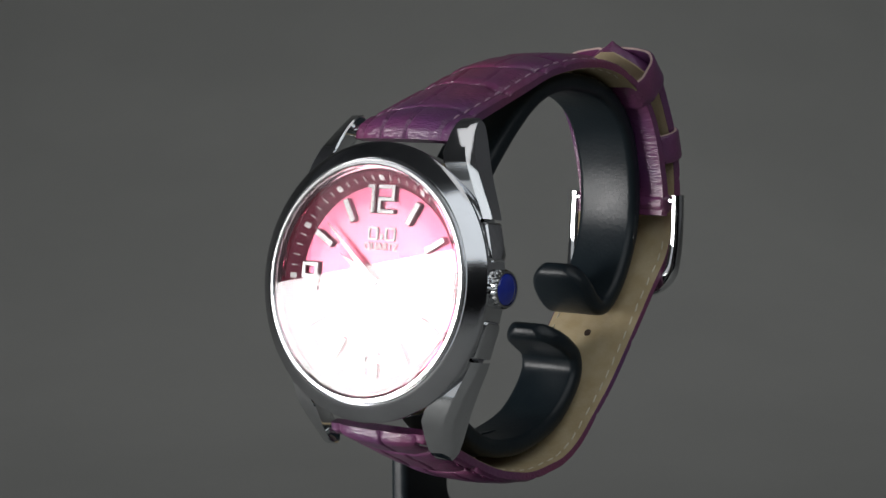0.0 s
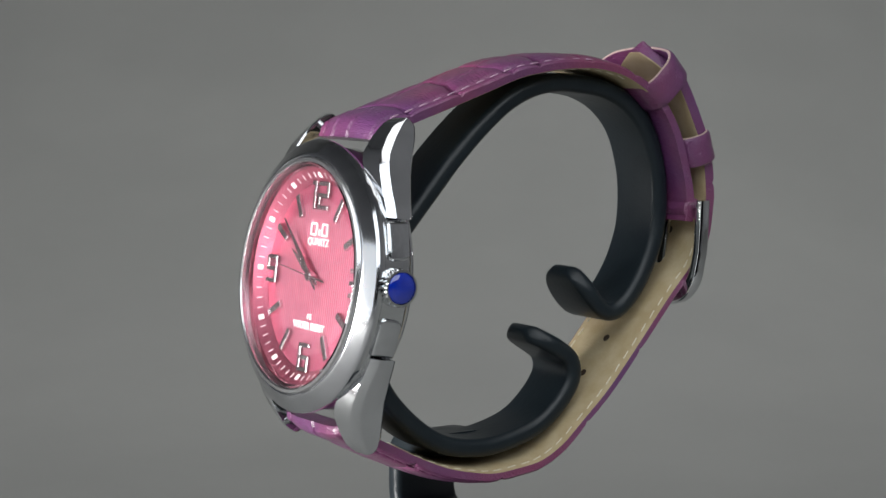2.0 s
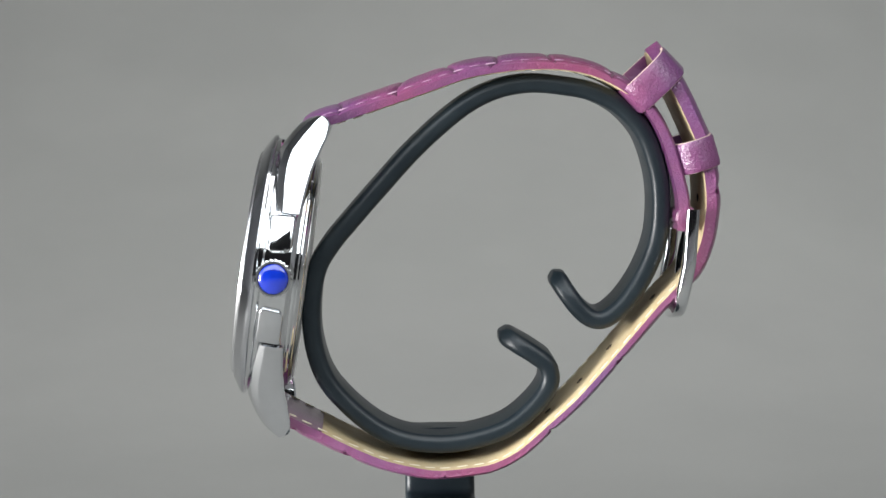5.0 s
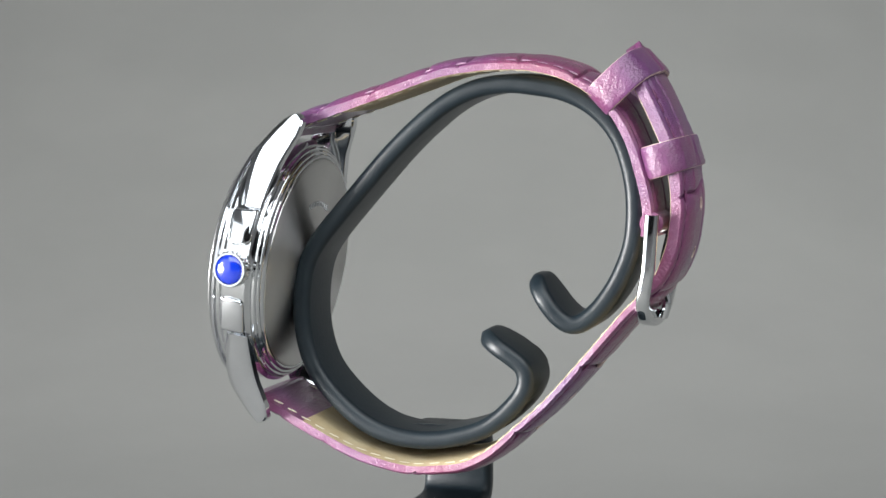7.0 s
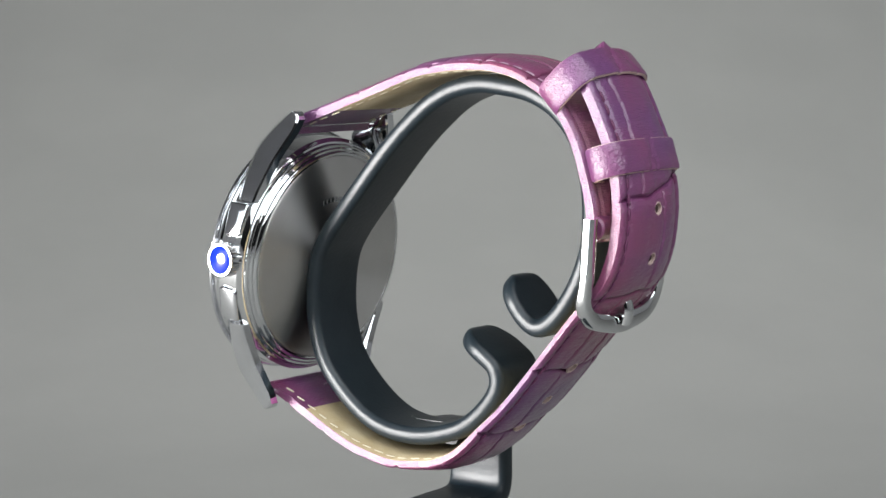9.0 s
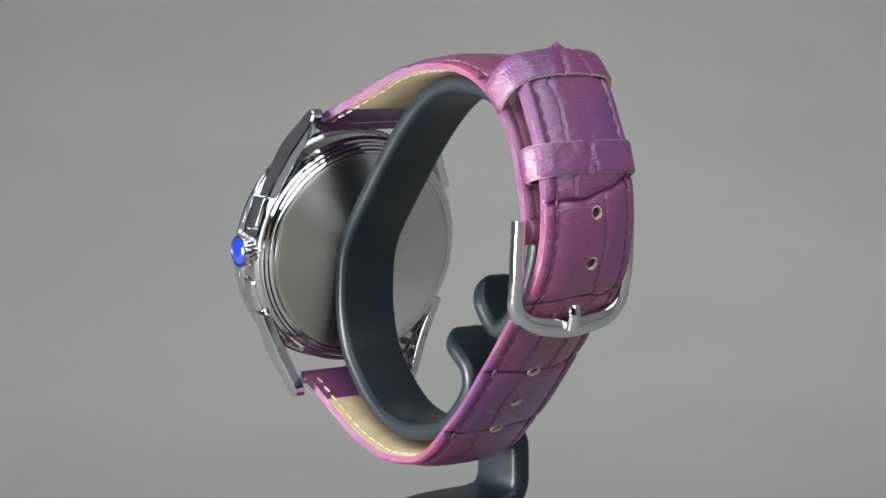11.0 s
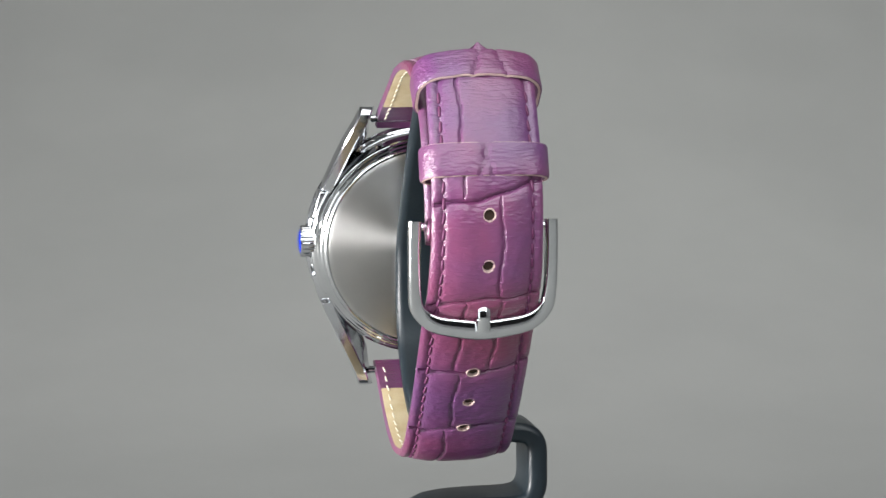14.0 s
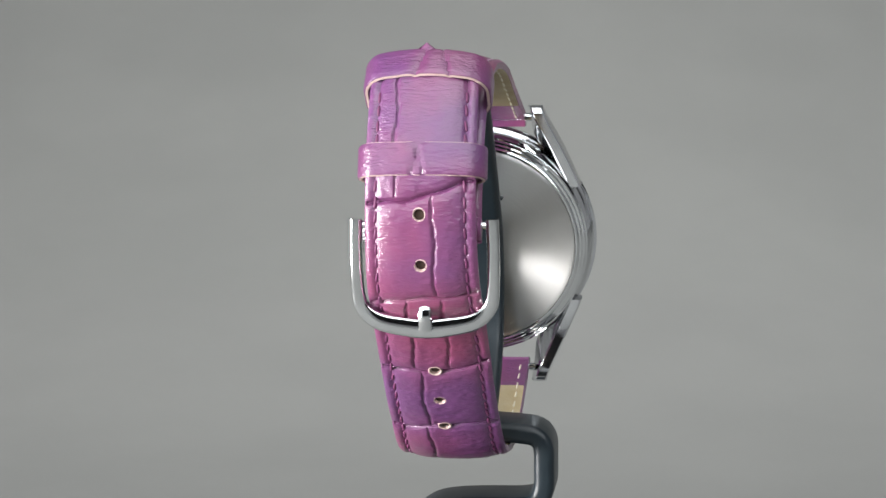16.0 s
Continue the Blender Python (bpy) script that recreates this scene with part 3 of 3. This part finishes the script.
def straps():
    up = strap("strap", UPPER, UPPER_ROWS, UPPER_COLS, 11, up_width, up_thick, up_bulge, liner_from=13, liner_to=62, label="purple crocodile-embossed leather strap half")
    path, along = spline(LOWER, 0.34)
    spot = lambda y, z: along[int(np.argmin(np.hypot(path[:, 0] - y, path[:, 1] - z)))]
    holes = [spot(*p) for p in ((37.2, 4.4), (36.4, -3.7), (29.0, -14.2), (21.6, -22.5), (16.4, -28.4), (10.8, -33.9))]
    low = strap("strap", LOWER, LOWER_ROWS, LOWER_COLS, 23, low_width, low_thick, low_bulge, holes, True, liner_from=11, label="purple crocodile-embossed leather strap half with punched holes",
                lift=lambda v: float(np.interp(v, [0, 10, 60, 90, 140], [0.2, 0.8, 0.9, 0.9, 0.9])))
    ob, p, a, tg, nm = up
    stitches(ob, p, a, tg, nm, up_width, lambda s: up_bulge(s, a[-1]) * 0.92 + 0.14, THREAD_W, 7, a[-1] - 30)
    stitches(ob, p, a, tg, nm, up_width, lambda s: up_thick(s, a[-1]) + 0.14, THREAD_C, 6, a[-1] - 34, q=0.84)
    ob, p, a, tg, nm = low
    stitches(ob, p, a, tg, nm, low_width, lambda s: low_bulge(s, a[-1]) * 0.92 + 0.12, THREAD_P, 7, a[-1] - 9, 2.5)
    stitches(ob, p, a, tg, nm, low_width, lambda s: low_thick(s, a[-1]) + 0.14, THREAD_C, 6, a[-1] - 40, q=0.84)
    return up, low


UP, LOW = straps()


def keeper(centre, axis_deg, radial, length, width, arch, name="keeper"):
    """A closed leather loop round both strap layers."""
    a = radians(axis_deg)
    out = np.array([math.cos(a), math.sin(a)])        # away from the wrist
    al = np.array([-math.sin(a), math.cos(a)])        # along the strap
    c = np.array(centre)
    bm = bmesh.new()

    def dense(pts, step=0.45):
        out_ = []
        for p0, p1 in zip(pts, pts[1:] + pts[:1]):
            m_ = max(1, int(math.dist(p0, p1) / step))
            out_ += [(p0[0] + (p1[0] - p0[0]) * k / m_, p0[1] + (p1[1] - p0[1]) * k / m_) for k in range(m_)]
        return out_

    shape = dense(rounded(width / 2, radial / 2, min(3.2, radial / 2 - 0.1), 8))
    inner = [(x * (width / 2 - 0.9) / (width / 2), y * (radial / 2 - 0.9) / (radial / 2)) for x, y in shape]
    creases = [(-0.28 + 0.5 * noise.noise((radial, 1, 2)), 0.06), (0.2 + 0.4 * noise.noise((radial, 5, 2)), -0.08)]
    xm = strap_x(c[0])

    def at(p, s):
        x, r = p
        bow = arch * (1 - (x / (width / 2)) ** 2) if r > 0 else 0.0
        if r > radial * 0.35:
            for c0, lean in creases:
                bow -= 0.32 * math.exp(-((x / (width / 2) - c0 - lean * (s - 0.5) * 2) * width / 2 / 0.28) ** 2)
            bow += 0.12 * noise.noise((x * 0.5, s * 2, radial))
        q = c + out * (r + bow) + al * (s - 0.5) * length
        return (xm + x, q[0], q[1])
    n = len(shape)
    steps = [0, 0.08, 0.3, 0.5, 0.7, 0.92, 1]
    rings = []
    for s in steps:
        k = 0.93 if s in (0, 1) else 1.0
        rings.append([bm.verts.new(at((x * (0.985 if k < 1 else 1), y * (0.96 if k < 1 else 1)), s)) for x, y in shape])
    for s in steps[::-1]:
        rings.append([bm.verts.new(at(p, s)) for p in inner])
    for a_, b_ in zip(rings, rings[1:] + rings[:1]):
        for k in range(n):
            bm.faces.new((a_[k], a_[(k + 1) % n], b_[(k + 1) % n], b_[k]))
    ob = part(name, bm, LEATHER, watch, "purple leather strap keeper loop")
    mid, low = [[(x * (width / 2 - e) / (width / 2), y * (radial / 2 - e) / (radial / 2)) for x, y in shape] for e in (0.35, 0.75)]
    for s0, s1 in ((-0.02, 0.06), (0.94, 1.02)):
        bm = bmesh.new()
        loops = [[bm.verts.new(at(p, s)) for p in sh] for sh, s in ((mid, s0), (mid, s1), (low, s1), (low, s0))]
        for a_, b_ in zip(loops, loops[1:] + loops[:1]):
            for k in range(n):
                bm.faces.new((a_[k], a_[(k + 1) % n], b_[(k + 1) % n], b_[k]))
        part("cut_edge", bm, PUNCH, ob, "pale cut leather edge")
    return ob


keeper((26.2, 24.1), 43, 9.2, 5.2, 20.8, 1.9)
keeper((33.9, 12.1), 16, 6.6, 5.2, 20.8, 1.0)


def buckle():
    """A U-shaped frame whose curved lower bar lies over the strap."""
    xm = strap_x(33)
    pts = [(11.0, 3.2), (11.1, -2), (11.0, -8), (10.4, -11.2), (7.9, -13.4), (4, -14.3), (0, -14.7), (-4, -14.3), (-7.9, -13.4), (-10.4, -11.2), (-11.0, -8), (-11.1, -2), (-11.0, 3.2)]
    path, along = spline(pts, 0.6)
    tang, nrm = normals2d(path)
    secs = []
    for i, (x, z) in enumerate(path):
        low = np.clip((-z - 8.5) / 5.0, 0, 1)
        hw = 1.0 + 0.3 * low + 0.35 * low * (1 - (x / 11) ** 2)
        y = np.interp(z, [-15, -12, -6, 3], [30.6, 31.2, 32.4, 33.0]) + 0.4 * low * (1 - (x / 11) ** 2)
        sec = rounded(hw, 1.1, 0.6, 3)
        secs.append([(xm + x + nrm[i][0] * p, y + q, z + nrm[i][1] * p) for p, q in sec])
    b = part("buckle", sweep(None, secs), CHROME, watch, "polished steel pin buckle")
    bar = [[(xm + x, 32.4 + 0.6 * math.cos(a), 2.2 + 0.6 * math.sin(a)) for a in np.arange(0, 6.2, 0.7)] for x in (-10.9, 10.9)]
    part("cross_bar", sweep(None, bar), CHROME, b)
    for x0, x1 in ((-9.2, -1.4), (1.4, 9.2)):
        fold = lathe([(0, x0), (1.6, x0), (1.95, x0 + 0.3), (1.95, x1 - 0.3), (1.6, x1), (0, x1)], 28)
        part("buckle_fold", fold, LEATHER, b, "leather folded round the buckle bar", Matrix.Translation((xm, 32.4, 1.6)) @ Matrix.Rotation(radians(90), 4, "Y"))
    pin, _ = spline([(33.2, 2.2), (34.0, 0.5), (33.0, -4), (32.4, -8), (32.6, -10.0), (33.2, -12.5), (32.6, -14.9)], 0.5)
    tg, nm = normals2d(pin)
    secs = [[(xm + 1.12 * math.cos(a), p[0] + n_[0] * 0.8 * math.sin(a), p[1] + n_[1] * 0.75 * math.sin(a)) for a in np.arange(0, 6.28, 0.524)] for p, n_ in zip(pin, nm)]
    part("tongue", sweep(None, secs), CHROME, b, "steel buckle tongue")


buckle()
for v in (24.2, -24.2):
    pin = lathe([(0, -10.6), (0.7, -10.6), (0.7, 10.6), (0, 10.6)], 16)
    head("spring_bar", pin, CHROME, extra=Matrix.Translation((0, v, -5.6)) @ Matrix.Rotation(radians(90), 4, "Y"))

# ---- the display stand ----
stand = tagged(new("display_stand"), "black plastic C-shaped watch display stand holding the watch", "display stand")
CLIP = [(10.5, -8.1), (12.5, -11.5), (15.0, -14.7), (17.4, -16.2), (19.9, -15.6), (23.0, -12.7), (26.0, -8), (28.1, -2.3), (28.6, 4), (27.9, 9.8), (25.7, 15.8), (21.8, 20.2), (16.9, 22.8),
        (11.5, 23.9), (6.2, 24.3), (0.9, 23.4), (-4.1, 21.1), (-9.2, 17.2), (-14.3, 12.4), (-19.3, 6.9), (-24.0, 1.6), (-27.6, -2.7), (-30, -6.8), (-31.1, -12.4), (-31.0, -18.9),
        (-29.2, -25.2), (-25.7, -29.9), (-20.7, -34.2), (-15.6, -36.6), (-9.4, -37.4), (-3.5, -36.7), (2.4, -34.7), (6.9, -31.1), (9.5, -27.3), (9.2, -24.1), (6.9, -22.1), (4.0, -20.3), (1.0, -18.5)]


def stand_ring():
    path, along = spline(CLIP, 0.7)
    tang, nrm = normals2d(path)
    secs = []
    n = along[-1]
    for i, s in enumerate(along):
        e = min(s, n - s)
        k = 1.0 if e > 1.7 else math.sqrt(max(0.02, 1 - (1 - e / 1.7) ** 2))
        hw = 6.0 * math.sqrt(max(0.03, 1 - (1 - min(1, (e + 0.3) / 6.5)) ** 2.2))
        sec = rounded(hw, 1.6 * k, min(1.3 * k, hw * 0.95), 5)
        secs.append([(6.5 + x, path[i][0] + nrm[i][0] * r, path[i][1] + nrm[i][1] * r) for x, r in sec])
    part("ring_clip", sweep(None, secs), RUBBER, stand, "curved black C-shaped clip band")


def stand_arm():
    pts = [(6, -37.4), (0, -38.2), (-4.5, -38.5), (-7.6, -39.1), (-9.0, -41.0), (-9.15, -44.8), (-9.0, -48.8), (-7.6, -51.2), (-4.5, -52.0), (1, -52.1), (7, -52.4), (11, -53.3), (14, -56), (15, -61), (15, -90), (15, -128)]
    path, along = spline(pts, 0.8)
    tang, nrm = normals2d(path)
    secs = []
    for i, (x, z) in enumerate(path):
        sec = rounded(6.3, 1.85, 1.3, 4)
        secs.append([(x + nrm[i][0] * r, -8.9 + w, z + nrm[i][1] * r) for w, r in sec])
    part("arm", sweep(None, secs), RUBBER, stand, "bent black plastic support arm")
    base = lathe([(0, -135), (42, -135), (43, -134), (43, -130), (41, -128), (0, -127)], 72)
    part("base", base, RUBBER, stand, "round black plastic base", Matrix.Translation((0, -5, 0)))


stand_ring()
stand_arm()


# ---- turning ----
def motions():
    rows = [(k * 0.5, pose(0, 0, Z0, 0, 0, turn_at(k * 0.5))) for k in range(33)]
    walk(watch, rows)
    walk(stand, rows)
    ticks = [(0, HUB @ Matrix.Rotation(radians(-264), 4, "Z"))]
    for k in range(16):
        for d, step in ((0.0, 0), (0.1, 6)):
            ticks.append((k + 0.5 + d, HUB @ Matrix.Rotation(radians(-264 - 6 * k - step), 4, "Z")))
    ticks.append((16, ticks[-1][1]))
    walk(SECOND, ticks)


motions()
